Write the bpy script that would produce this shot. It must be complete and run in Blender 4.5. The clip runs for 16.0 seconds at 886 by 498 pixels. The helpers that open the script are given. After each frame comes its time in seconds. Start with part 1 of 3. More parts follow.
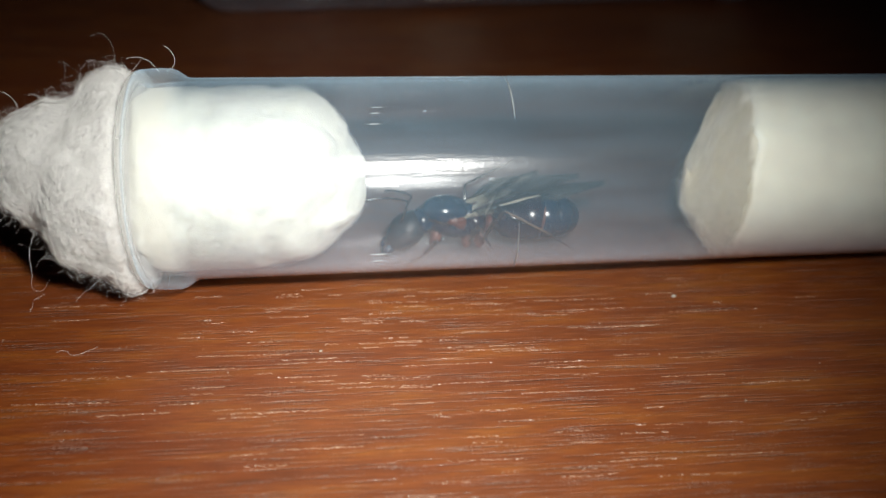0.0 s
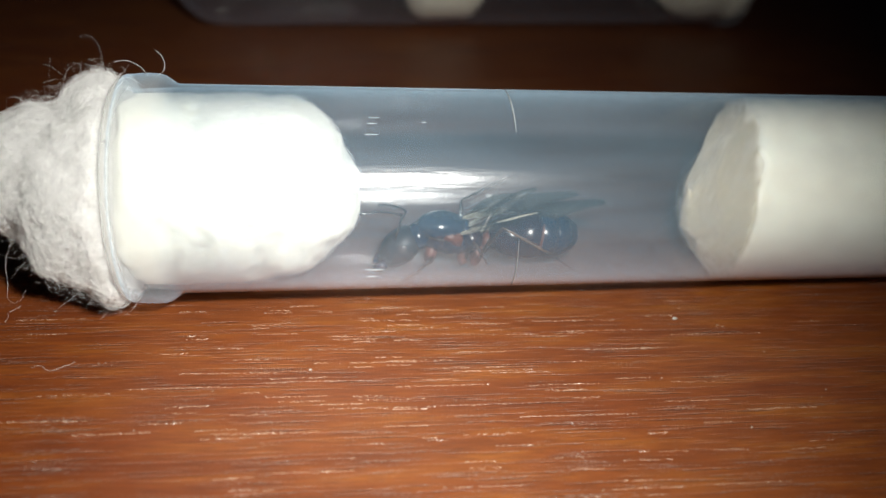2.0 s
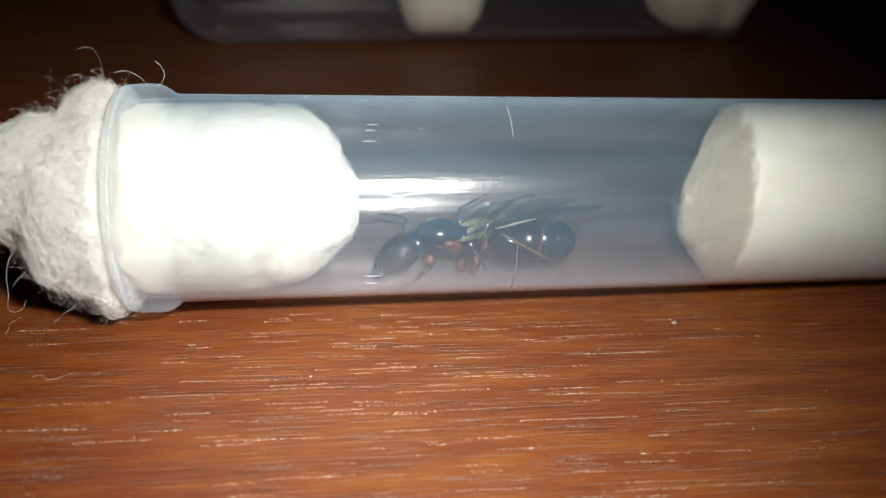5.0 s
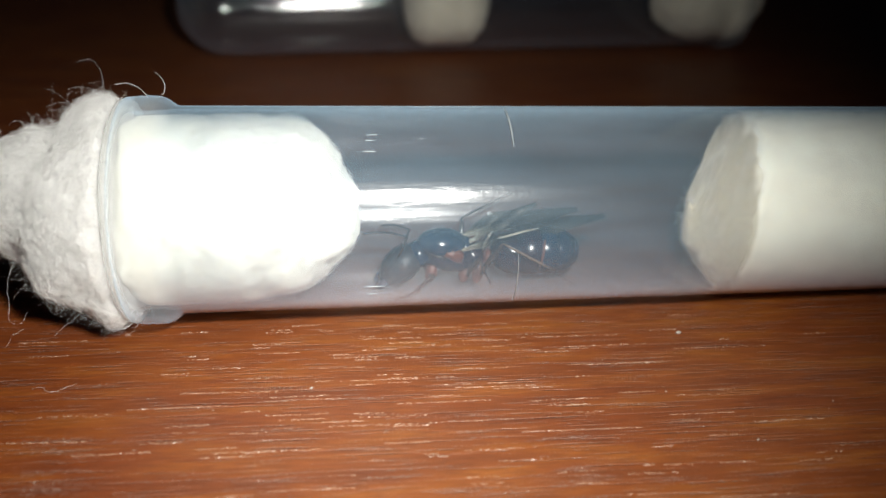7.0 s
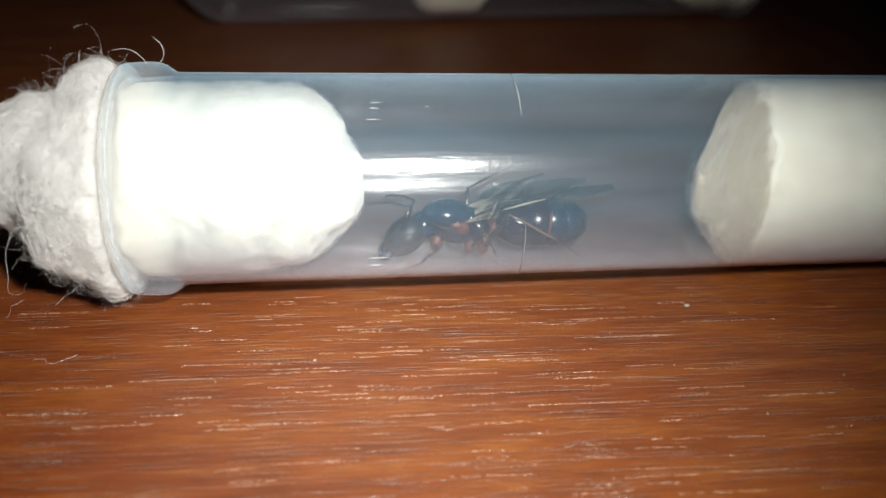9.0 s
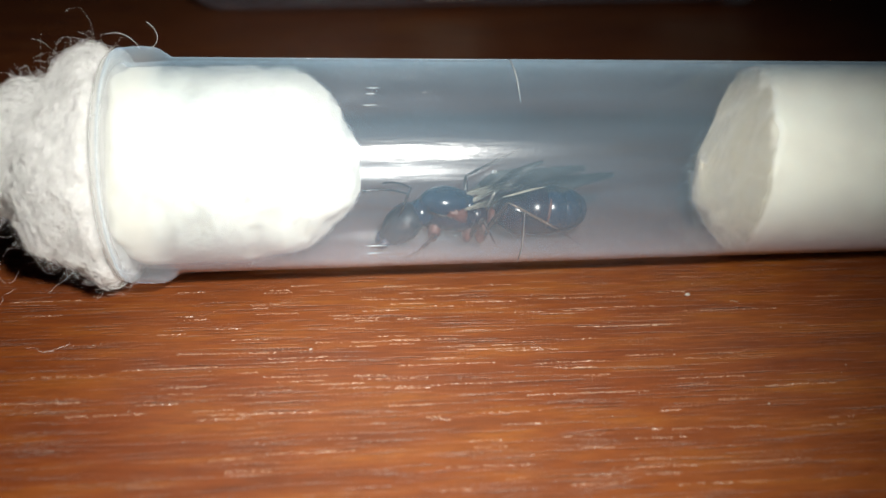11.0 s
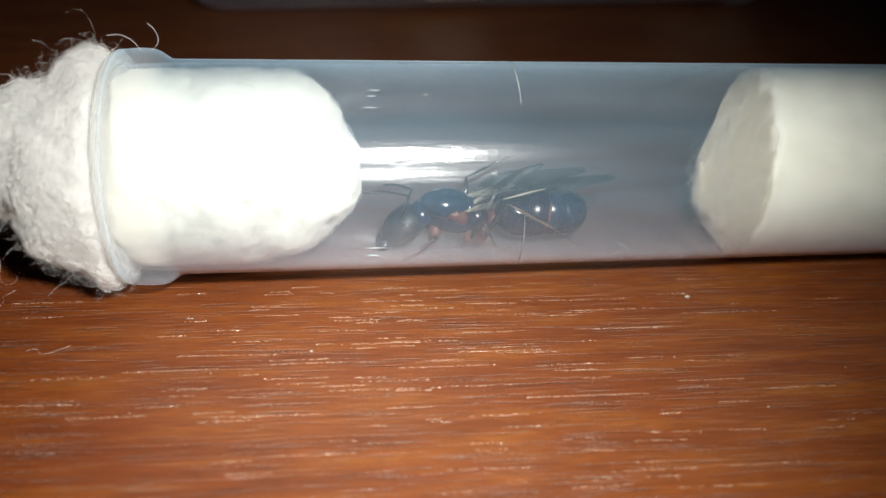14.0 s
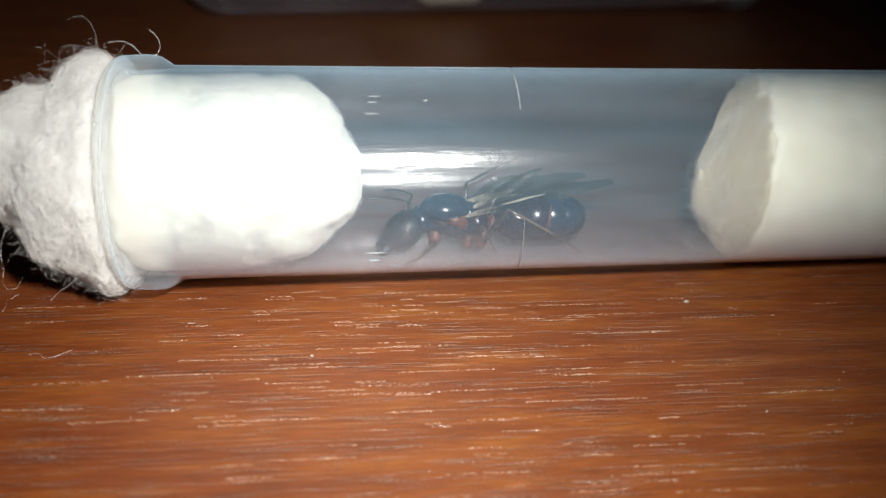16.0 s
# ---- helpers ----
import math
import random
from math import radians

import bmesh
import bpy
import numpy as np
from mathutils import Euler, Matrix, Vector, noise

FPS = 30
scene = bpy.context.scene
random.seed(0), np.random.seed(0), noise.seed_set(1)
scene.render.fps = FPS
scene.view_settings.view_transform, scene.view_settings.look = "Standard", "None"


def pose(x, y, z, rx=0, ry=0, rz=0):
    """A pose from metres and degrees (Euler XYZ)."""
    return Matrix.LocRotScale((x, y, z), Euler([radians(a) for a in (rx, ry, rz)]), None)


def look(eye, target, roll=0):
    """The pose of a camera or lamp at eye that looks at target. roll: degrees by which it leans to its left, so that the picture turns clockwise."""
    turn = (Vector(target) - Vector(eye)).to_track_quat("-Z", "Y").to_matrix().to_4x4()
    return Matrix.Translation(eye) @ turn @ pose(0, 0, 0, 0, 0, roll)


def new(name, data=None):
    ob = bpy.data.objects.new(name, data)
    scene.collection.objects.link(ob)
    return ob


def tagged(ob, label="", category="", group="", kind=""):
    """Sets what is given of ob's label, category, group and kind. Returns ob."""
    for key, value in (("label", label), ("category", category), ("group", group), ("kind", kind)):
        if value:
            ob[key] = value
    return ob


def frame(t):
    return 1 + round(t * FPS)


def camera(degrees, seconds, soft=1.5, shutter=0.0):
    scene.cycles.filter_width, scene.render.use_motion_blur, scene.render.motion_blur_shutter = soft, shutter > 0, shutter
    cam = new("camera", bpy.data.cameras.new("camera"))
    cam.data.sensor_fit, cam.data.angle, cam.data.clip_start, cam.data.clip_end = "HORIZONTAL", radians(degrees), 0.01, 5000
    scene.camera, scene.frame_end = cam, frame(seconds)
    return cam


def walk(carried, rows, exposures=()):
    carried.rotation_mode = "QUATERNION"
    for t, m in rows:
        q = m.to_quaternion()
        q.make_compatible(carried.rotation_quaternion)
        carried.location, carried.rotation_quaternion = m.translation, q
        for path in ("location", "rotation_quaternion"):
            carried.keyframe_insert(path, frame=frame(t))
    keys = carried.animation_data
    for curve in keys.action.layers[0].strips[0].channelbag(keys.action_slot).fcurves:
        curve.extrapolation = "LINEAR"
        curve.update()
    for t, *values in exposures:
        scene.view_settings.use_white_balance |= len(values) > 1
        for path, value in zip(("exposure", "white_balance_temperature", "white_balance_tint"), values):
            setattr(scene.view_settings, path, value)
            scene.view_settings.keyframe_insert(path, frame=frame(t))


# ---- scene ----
# ---------------------------------------------------------------- camera
cam = camera(58.7, 16.0, soft=1.5)
# a macro lens focused on the near side of the tube
cam.data.dof.use_dof, cam.data.dof.focus_distance, cam.data.dof.aperture_fstop = True, 0.059, 28.0
# seconds, eye (m), yaw, pitch, roll (degrees)
PATH = [
    (0, 0.00045, -0.05847, 0.03889, -8.22, -32.25, 1.80),
    (0.5, 0.00038, -0.05890, 0.03759, -9.48, -31.49, 2.83),
    (1, 0.00056, -0.05908, 0.03699, -7.90, -29.89, 2.04),
    (1.5, -0.00016, -0.05714, 0.03674, -9.11, -31.07, 3.50),
    (2, -0.00031, -0.05682, 0.03729, -9.56, -30.51, 3.46),
    (2.5, -0.00082, -0.05729, 0.03666, -8.28, -30.59, 2.65),
    (3, -0.00054, -0.05712, 0.03647, -8.76, -30.10, 2.53),
    (3.5, -0.00039, -0.05694, 0.03616, -8.74, -30.41, 2.43),
    (4, -0.00009, -0.05718, 0.03618, -8.98, -30.18, 2.45),
    (4.5, -0.00019, -0.05694, 0.03622, -9.38, -30.34, 2.79),
    (4.7, -0.00029, -0.05752, 0.03645, -9.50, -29.38, 2.82),
    (6.8, 0.00044, -0.05754, 0.03682, -8.61, -28.77, 1.95),
    (7, 0.00038, -0.05739, 0.03640, -8.65, -28.39, 2.08),
    (7.5, 0.00041, -0.05635, 0.03548, -8.78, -30.15, 2.35),
    (8, 0.00046, -0.05627, 0.03555, -8.68, -30.50, 2.33),
    (8.5, 0.00043, -0.05598, 0.03530, -8.73, -30.98, 2.38),
    (9, 0.00037, -0.05652, 0.03576, -8.45, -30.37, 2.15),
    (9.2, 0.00046, -0.05626, 0.03554, -8.48, -30.69, 2.19),
    (11.5, 0.00060, -0.05581, 0.03522, -8.54, -31.31, 2.28),
    (12, 0.00059, -0.05549, 0.03545, -8.61, -31.90, 2.39),
    (12.5, 0.00051, -0.05558, 0.03531, -8.68, -31.60, 2.45),
    (13, 0.00041, -0.05548, 0.03505, -8.84, -31.75, 2.53),
    (13.5, 0.00063, -0.05530, 0.03534, -8.63, -32.12, 2.44),
    (14, 0.00045, -0.05589, 0.03548, -8.65, -31.16, 2.42),
    (14.5, 0.00047, -0.05570, 0.03555, -8.68, -31.45, 2.42),
    (15, 0.00049, -0.05599, 0.03540, -8.59, -31.10, 2.41),
    (15.5, 0.00051, -0.05592, 0.03572, -8.55, -31.23, 2.38),
    (16, 0.00057, -0.05611, 0.03576, -8.47, -30.93, 2.34),
]
walk(cam, [(t, pose(x, y, z, 90 + pitch, 0, yaw) @ pose(0, 0, 0, 0, 0, roll)) for t, x, y, z, yaw, pitch, roll in PATH],
     exposures=[(0, -0.22), (0.6, -0.22), (1.5, 0.0), (16, 0.0)])

# ---------------------------------------------------------------- light
# a dark room at night: the only light is the small LED beside the lens
world = bpy.data.worlds.new("world")
scene.world = world
world.use_nodes = True
world.node_tree.nodes["Background"].inputs[0].default_value = (0.5, 0.6, 0.8, 1)
world.node_tree.nodes["Background"].inputs[1].default_value = 0.004
led = bpy.data.lights.new("phone_light", "AREA")
led.shape, led.size, led.energy, led.color = "DISK", 0.004, 0.0288, (1.0, 0.975, 0.905)
led.spread = radians(99)
led_ob = new("phone_light", led)
led_ob.matrix_world = look((0.0100, -0.050, 0.045), (-0.0010, -0.002, 0.004))

MM = 0.001


# ---------------------------------------------------------------- materials
def material(name):
    m = bpy.data.materials.new(name)
    m.use_nodes = True
    m.node_tree.nodes.clear()
    return m, m.node_tree.nodes, m.node_tree.links


def add(nodes, kind, **values):
    n = nodes.new(kind)
    for key, value in values.items():
        n.inputs[key.replace("_", " ")].default_value = value
    return n


def ramp(nodes, stops):
    n = nodes.new("ShaderNodeValToRGB")
    e = n.color_ramp.elements
    while len(e) < len(stops):
        e.new(0.5)
    for el, (p, c) in zip(e, stops):
        el.position, el.color = p, (*c, 1)
    return n


def noise_at(nodes, links, stretch, scale=1.0, detail=4.0, rough=0.55, shift=(0, 0, 0)):
    co = nodes.new("ShaderNodeTexCoord")
    mp = nodes.new("ShaderNodeMapping")
    mp.inputs["Scale"].default_value = stretch
    mp.inputs["Location"].default_value = shift
    nz = add(nodes, "ShaderNodeTexNoise", Scale=scale, Detail=detail, Roughness=rough)
    links.new(co.outputs["Object"], mp.inputs["Vector"])
    links.new(mp.outputs["Vector"], nz.inputs["Vector"])
    return nz


def math_node(nodes, links, op, a, b):
    n = nodes.new("ShaderNodeMath")
    n.operation = op
    for socket, v in zip(n.inputs, (a, b)):
        if isinstance(v, (int, float)):
            socket.default_value = v
        else:
            links.new(v, socket)
    return n.outputs[0]


def mix_color(nodes, links, fac, a, b, blend="MIX"):
    n = nodes.new("ShaderNodeMix")
    n.data_type, n.blend_type = "RGBA", blend
    for socket, v in zip((n.inputs[0], n.inputs[6], n.inputs[7]), (fac, a, b)):
        if isinstance(v, (int, float)):
            socket.default_value = v
        elif isinstance(v, tuple):
            socket.default_value = (*v, 1)
        else:
            links.new(v, socket)
    return n.outputs[2]


def wood():
    """Dark red-brown lacquered hardwood, grain along x, short open pores whose walls catch the light."""
    m, n, l = material("cherry_stained_wood")
    tone = ramp(n, [(0.30, (0.126, 0.0255, 0.0041)), (0.5, (0.186, 0.0430, 0.0056)), (0.70, (0.256, 0.077, 0.0085))])
    broad = noise_at(n, l, (75, 620, 50), 1.0, 6, 0.62)
    l.new(broad.outputs["Fac"], tone.inputs[0])
    fine = noise_at(n, l, (420, 4600, 200), 1.0, 4, 0.7)
    dark = ramp(n, [(0.34, (0.62, 0.55, 0.50)), (0.54, (1, 1, 1)), (0.75, (1.14, 1.14, 1.12))])
    l.new(fine.outputs["Fac"], dark.inputs[0])
    col = mix_color(n, l, 0.8, tone.outputs[0], dark.outputs[0], "MULTIPLY")
    patch = noise_at(n, l, (40, 110, 50), 1.0, 3)
    blotch = ramp(n, [(0.33, (0.84, 0.68, 0.60)), (0.66, (1.06, 1.12, 1.05))])
    l.new(patch.outputs["Fac"], blotch.inputs[0])
    col = mix_color(n, l, 0.75, col, blotch.outputs[0], "MULTIPLY")
    # the pores wander a little off the grain's line
    place = n.new("ShaderNodeTexCoord")
    wander = noise_at(n, l, (3400, 900, 300), 1.0, 2, 0.6)
    aside = n.new("ShaderNodeCombineXYZ")
    l.new(math_node(n, l, "MULTIPLY", math_node(n, l, "SUBTRACT", wander.outputs["Fac"], 0.5), 0.00013), aside.inputs["Y"])
    moved = n.new("ShaderNodeVectorMath")
    l.new(place.outputs["Object"], moved.inputs[0])
    l.new(aside.outputs[0], moved.inputs[1])
    rows = noise_at(n, l, (60, 520, 60), 1.0, 3, 0.55)
    beads = noise_at(n, l, (6200, 3000, 900), 1.0, 2, 0.6)
    pores = None
    for shift in (0.0, 0.71):
        mp = n.new("ShaderNodeMapping")
        mp.inputs["Scale"].default_value, mp.inputs["Location"].default_value = (150, 5200, 300), (shift * 3, shift, 0)
        nz = add(n, "ShaderNodeTexNoise", Scale=1.0, Detail=1.0, Roughness=0.5)
        l.new(moved.outputs[0], mp.inputs["Vector"])
        l.new(mp.outputs["Vector"], nz.inputs["Vector"])
        v = math_node(n, l, "ADD", nz.outputs["Fac"], math_node(n, l, "MULTIPLY", rows.outputs["Fac"], 0.22))
        v = math_node(n, l, "ADD", v, math_node(n, l, "MULTIPLY", beads.outputs["Fac"], 0.28))
        cut = n.new("ShaderNodeMapRange")
        cut.inputs["From Min"].default_value, cut.inputs["From Max"].default_value = 0.865, 1.015
        l.new(v, cut.inputs["Value"])
        pores = cut.outputs[0] if pores is None else math_node(n, l, "MAXIMUM", pores, cut.outputs[0])
    col = mix_color(n, l, math_node(n, l, "MULTIPLY", pores, 0.36), col, (0.06, 0.018, 0.008))
    # glints of the pore walls, put into the colour as pale flecks
    glint_mask = n.new("ShaderNodeMapRange")
    glint_mask.inputs["From Min"].default_value, glint_mask.inputs["From Max"].default_value = 0.46, 0.56
    l.new(beads.outputs["Fac"], glint_mask.inputs["Value"])
    col = mix_color(n, l, math_node(n, l, "MULTIPLY", math_node(n, l, "MULTIPLY", glint_mask.outputs[0], pores), 0.22), col, (0.70, 0.54, 0.46))
    grain = add(n, "ShaderNodeBump", Strength=0.6, Distance=0.00006)
    l.new(fine.outputs["Fac"], grain.inputs["Height"])
    bump = add(n, "ShaderNodeBump", Strength=1.0, Distance=0.00006)
    l.new(math_node(n, l, "SUBTRACT", math_node(n, l, "MULTIPLY", beads.outputs["Fac"], 0.22), math_node(n, l, "MULTIPLY", pores, 1.0)), bump.inputs["Height"])
    l.new(grain.outputs[0], bump.inputs["Normal"])
    b = add(n, "ShaderNodeBsdfPrincipled", Roughness=0.5)
    b.inputs["Specular IOR Level"].default_value = 0.5
    l.new(math_node(n, l, "SUBTRACT", 0.46, math_node(n, l, "MULTIPLY", pores, 0.3)), b.inputs["Roughness"])
    l.new(col, b.inputs["Base Color"])
    l.new(bump.outputs[0], b.inputs["Normal"])
    # the lacquered fibres lie along x: their sheen spreads across the grain
    along = n.new("ShaderNodeCombineXYZ")
    along.inputs["X"].default_value = 1.0
    sheen = add(n, "ShaderNodeBsdfAnisotropic", Color=(1, 0.82, 0.58, 1), Roughness=0.66, Anisotropy=0.32)
    l.new(along.outputs[0], sheen.inputs["Tangent"])
    l.new(bump.outputs[0], sheen.inputs["Normal"])
    both = add(n, "ShaderNodeMixShader", Fac=0.02)
    l.new(b.outputs[0], both.inputs[1])
    l.new(sheen.outputs[0], both.inputs[2])
    out = n.new("ShaderNodeOutputMaterial")
    l.new(both.outputs[0], out.inputs[0])
    return m


def plastic(name, haze, tint, gloss_rough=0.2, edge_light=0.25, clarity=0.945, shine=0.045, graze=0.85, milkier=0.19):
    """Milky clear polypropylene: see-through, a little haze in the wall, moulding streaks along the tube."""
    m, n, l = material(name)
    clear = add(n, "ShaderNodeBsdfTransparent", Color=(clarity, clarity + 0.006, clarity + 0.01, 1))
    milk = add(n, "ShaderNodeBsdfDiffuse", Color=(*tint, 1))
    through_milk = add(n, "ShaderNodeBsdfTranslucent", Color=(*tint, 1))
    both = add(n, "ShaderNodeMixShader", Fac=0.35)
    l.new(milk.outputs[0], both.inputs[1])
    l.new(through_milk.outputs[0], both.inputs[2])
    cloud = noise_at(n, l, (45, 330, 330), 1.0, 5, 0.65)
    amount = n.new("ShaderNodeMapRange")
    amount.inputs["From Min"].default_value, amount.inputs["From Max"].default_value = 0.3, 0.7
    amount.inputs["To Min"].default_value, amount.inputs["To Max"].default_value = haze * 0.55, haze * 1.35
    l.new(cloud.outputs["Fac"], amount.inputs["Value"])
    # the flange at the mouth is thick, so whiter
    place = n.new("ShaderNodeTexCoord")
    axes = n.new("ShaderNodeSeparateXYZ")
    l.new(place.outputs["Object"], axes.inputs[0])
    thick = n.new("ShaderNodeMapRange")
    thick.inputs["From Min"].default_value, thick.inputs["From Max"].default_value = -0.0110, -0.0125
    thick.inputs["To Min"].default_value, thick.inputs["To Max"].default_value = 0.0, milkier
    l.new(axes.outputs["X"], thick.inputs["Value"])
    milky = math_node(n, l, "ADD", amount.outputs[0], thick.outputs[0])
    white = math_node(n, l, "MULTIPLY", thick.outputs[0], 1 / milkier)
    hue = mix_color(n, l, white, tint, (0.84, 0.84, 0.82))
    l.new(hue, milk.inputs["Color"])
    l.new(hue, through_milk.inputs["Color"])
    body = n.new("ShaderNodeMixShader")
    l.new(milky, body.inputs[0])
    l.new(clear.outputs[0], body.inputs[1])
    l.new(both.outputs[0], body.inputs[2])
    streak = noise_at(n, l, (260, 2600, 2600), 1.0, 3, 0.6)
    hatch = noise_at(n, l, (2600, 700, 700), 1.0, 5, 0.75)
    bump = add(n, "ShaderNodeBump", Strength=0.4, Distance=0.00006)
    l.new(math_node(n, l, "ADD", streak.outputs["Fac"], math_node(n, l, "MULTIPLY", hatch.outputs["Fac"], 0.6)), bump.inputs["Height"])
    gloss = add(n, "ShaderNodeBsdfAnisotropic", Color=(1, 1, 1, 1), Roughness=gloss_rough, Anisotropy=0.2)
    round_x = n.new("ShaderNodeTangent")
    round_x.direction_type, round_x.axis = "RADIAL", "X"
    l.new(round_x.outputs[0], gloss.inputs["Tangent"])
    l.new(bump.outputs[0], gloss.inputs["Normal"])
    facing = add(n, "ShaderNodeLayerWeight", Blend=0.5)
    power = math_node(n, l, "POWER", facing.outputs["Facing"], 2.2)
    fac = math_node(n, l, "ADD", math_node(n, l, "MULTIPLY", power, graze), shine)
    fac = math_node(n, l, "MULTIPLY", fac, math_node(n, l, "SUBTRACT", 1.0, math_node(n, l, "MULTIPLY", white, 0.8)))
    full = n.new("ShaderNodeMixShader")
    l.new(fac, full.inputs[0])
    l.new(body.outputs[0], full.inputs[1])
    l.new(gloss.outputs[0], full.inputs[2])
    # long paths through the wall near its outline scatter more light
    edge = add(n, "ShaderNodeBsdfSheen", Color=(*(c * edge_light for c in tint), 1), Roughness=0.55)
    total = n.new("ShaderNodeAddShader")
    l.new(full.outputs[0], total.inputs[0])
    l.new(edge.outputs[0], total.inputs[1])
    out = n.new("ShaderNodeOutputMaterial")
    l.new(total.outputs[0], out.inputs[0])
    return m


def cotton(name, color, fine=9000, bump_mm=0.12, deep=0.9, translucent=0.0, sheen=True, fuzzy=0.45, face_shade=None, thread=650, matted=0.22):
    m, n, l = material(name)
    a = noise_at(n, l, (fine * 0.3, fine * 0.3, fine * 0.3), 1.0, 5, 0.7)
    b = noise_at(n, l, (420, 420, 420), 1.0, 4, 0.6)
    # matted threads: the crests of a twisted noise, fine and coarse
    crests = None
    for freq, share in ((thread, 1.0), (thread * 2.3, 0.6)):
        tw = noise_at(n, l, (freq, freq, freq), 1.0, 3, 0.6, (freq * 0.01, 0, 0))
        tw.inputs["Distortion"].default_value = 2.6
        crest = math_node(n, l, "ABSOLUTE", math_node(n, l, "SUBTRACT", tw.outputs["Fac"], 0.5), 0.0)
        crest = math_node(n, l, "MULTIPLY", math_node(n, l, "SUBTRACT", 0.16, math_node(n, l, "MINIMUM", crest, 0.16)), share / 0.16)
        crests = crest if crests is None else math_node(n, l, "ADD", crests, crest)
    height = math_node(n, l, "ADD", math_node(n, l, "MULTIPLY", a.outputs["Fac"], 0.35), b.outputs["Fac"])
    height = math_node(n, l, "ADD", height, math_node(n, l, "MULTIPLY", crests, 0.4))
    bump = add(n, "ShaderNodeBump", Strength=0.6, Distance=bump_mm * MM)
    l.new(height, bump.inputs["Height"])
    shade = ramp(n, [(0.3, tuple(c * 0.86 for c in color)), (0.65, color)])
    l.new(b.outputs["Fac"], shade.inputs[0])
    wool = ramp(n, [(0.0, (1 - matted, 1 - matted, 1 - matted)), (0.75, (1, 1, 1))])
    l.new(crests, wool.inputs[0])
    paint = mix_color(n, l, 1.0, shade.outputs[0], wool.outputs[0], "MULTIPLY")
    if face_shade:
        # the end face's shade, put into its colour: the ragged edge runs aslant across the plug
        place = n.new("ShaderNodeTexCoord")
        axes = n.new("ShaderNodeSeparateXYZ")
        l.new(place.outputs["Object"], axes.inputs[0])
        run = math_node(n, l, "SUBTRACT", axes.outputs["X"], math_node(n, l, "MULTIPLY", axes.outputs["Y"], 0.19))
        run = math_node(n, l, "ADD", run, math_node(n, l, "MULTIPLY", b.outputs["Fac"], 0.0012))
        edge = n.new("ShaderNodeMapRange")
        edge.inputs["From Min"].default_value, edge.inputs["From Max"].default_value = 0.0342, 0.0339
        l.new(run, edge.inputs["Value"])
        paint = mix_color(n, l, edge.outputs[0], paint, face_shade)
    # light wanders between the fibres before it comes out again
    mx = add(n, "ShaderNodeBsdfPrincipled", Roughness=0.9)
    mx.inputs["Specular IOR Level"].default_value = 0.1
    mx.inputs["Subsurface Weight"].default_value = 1.0
    mx.inputs["Subsurface Radius"].default_value = (1.0, 0.97, 0.92)
    mx.inputs["Subsurface Scale"].default_value = deep * MM
    l.new(paint, mx.inputs["Base Color"])
    l.new(bump.outputs[0], mx.inputs["Normal"])
    if translucent:
        body, t = mx, n.new("ShaderNodeBsdfTranslucent")
        l.new(paint, t.inputs["Color"])
        mx = add(n, "ShaderNodeMixShader", Fac=translucent)
        l.new(body.outputs[0], mx.inputs[1])
        l.new(t.outputs[0], mx.inputs[2])
    fuzz = add(n, "ShaderNodeBsdfSheen", Color=(*(c * fuzzy for c in color), 1), Roughness=0.6)
    soft = n.new("ShaderNodeAddShader")
    l.new(mx.outputs[0], soft.inputs[0])
    l.new(fuzz.outputs[0], soft.inputs[1])
    mx = last = soft
    if sheen:
        g = add(n, "ShaderNodeBsdfGlossy", Roughness=0.35)
        l.new(bump.outputs[0], g.inputs["Normal"])
        last = add(n, "ShaderNodeMixShader", Fac=0.04)
        l.new(mx.outputs[0], last.inputs[1])
        l.new(g.outputs[0], last.inputs[2])
    out = n.new("ShaderNodeOutputMaterial")
    l.new(last.outputs[0], out.inputs[0])
    return m


def glossy_paint(name, dark, light, rough, scale=900, bump_mm=0.01, spec=0.5):
    """A simple opaque surface with two tones of mottling and a fine relief."""
    m, n, l = material(name)
    nz = noise_at(n, l, (scale, scale, scale), 1.0, 4, 0.6)
    tone = ramp(n, [(0.35, dark), (0.65, light)])
    l.new(nz.outputs["Fac"], tone.inputs[0])
    bump = add(n, "ShaderNodeBump", Strength=0.4, Distance=bump_mm * MM)
    l.new(nz.outputs["Fac"], bump.inputs["Height"])
    b = add(n, "ShaderNodeBsdfPrincipled", Roughness=rough)
    b.inputs["Specular IOR Level"].default_value = spec
    l.new(tone.outputs[0], b.inputs["Base Color"])
    l.new(bump.outputs[0], b.inputs["Normal"])
    out = n.new("ShaderNodeOutputMaterial")
    l.new(b.outputs[0], out.inputs[0])
    return m


def membrane():
    """Wing skin: nearly clear, faintly smoky and shiny."""
    m, n, l = material("wing_membrane")
    clear = add(n, "ShaderNodeBsdfTransparent", Color=(0.86, 0.85, 0.81, 1))
    smoke = add(n, "ShaderNodeBsdfDiffuse", Color=(0.09, 0.075, 0.06, 1))
    nz = noise_at(n, l, (500, 1500, 1500), 1.0, 3)
    fac = math_node(n, l, "MULTIPLY", nz.outputs["Fac"], 0.03)
    body = n.new("ShaderNodeMixShader")
    l.new(fac, body.inputs[0])
    l.new(clear.outputs[0], body.inputs[1])
    l.new(smoke.outputs[0], body.inputs[2])
    g = add(n, "ShaderNodeBsdfGlossy", Roughness=0.4)
    mx = add(n, "ShaderNodeMixShader", Fac=0.007)
    l.new(body.outputs[0], mx.inputs[1])
    l.new(g.outputs[0], mx.inputs[2])
    out = n.new("ShaderNodeOutputMaterial")
    l.new(mx.outputs[0], out.inputs[0])
    return m


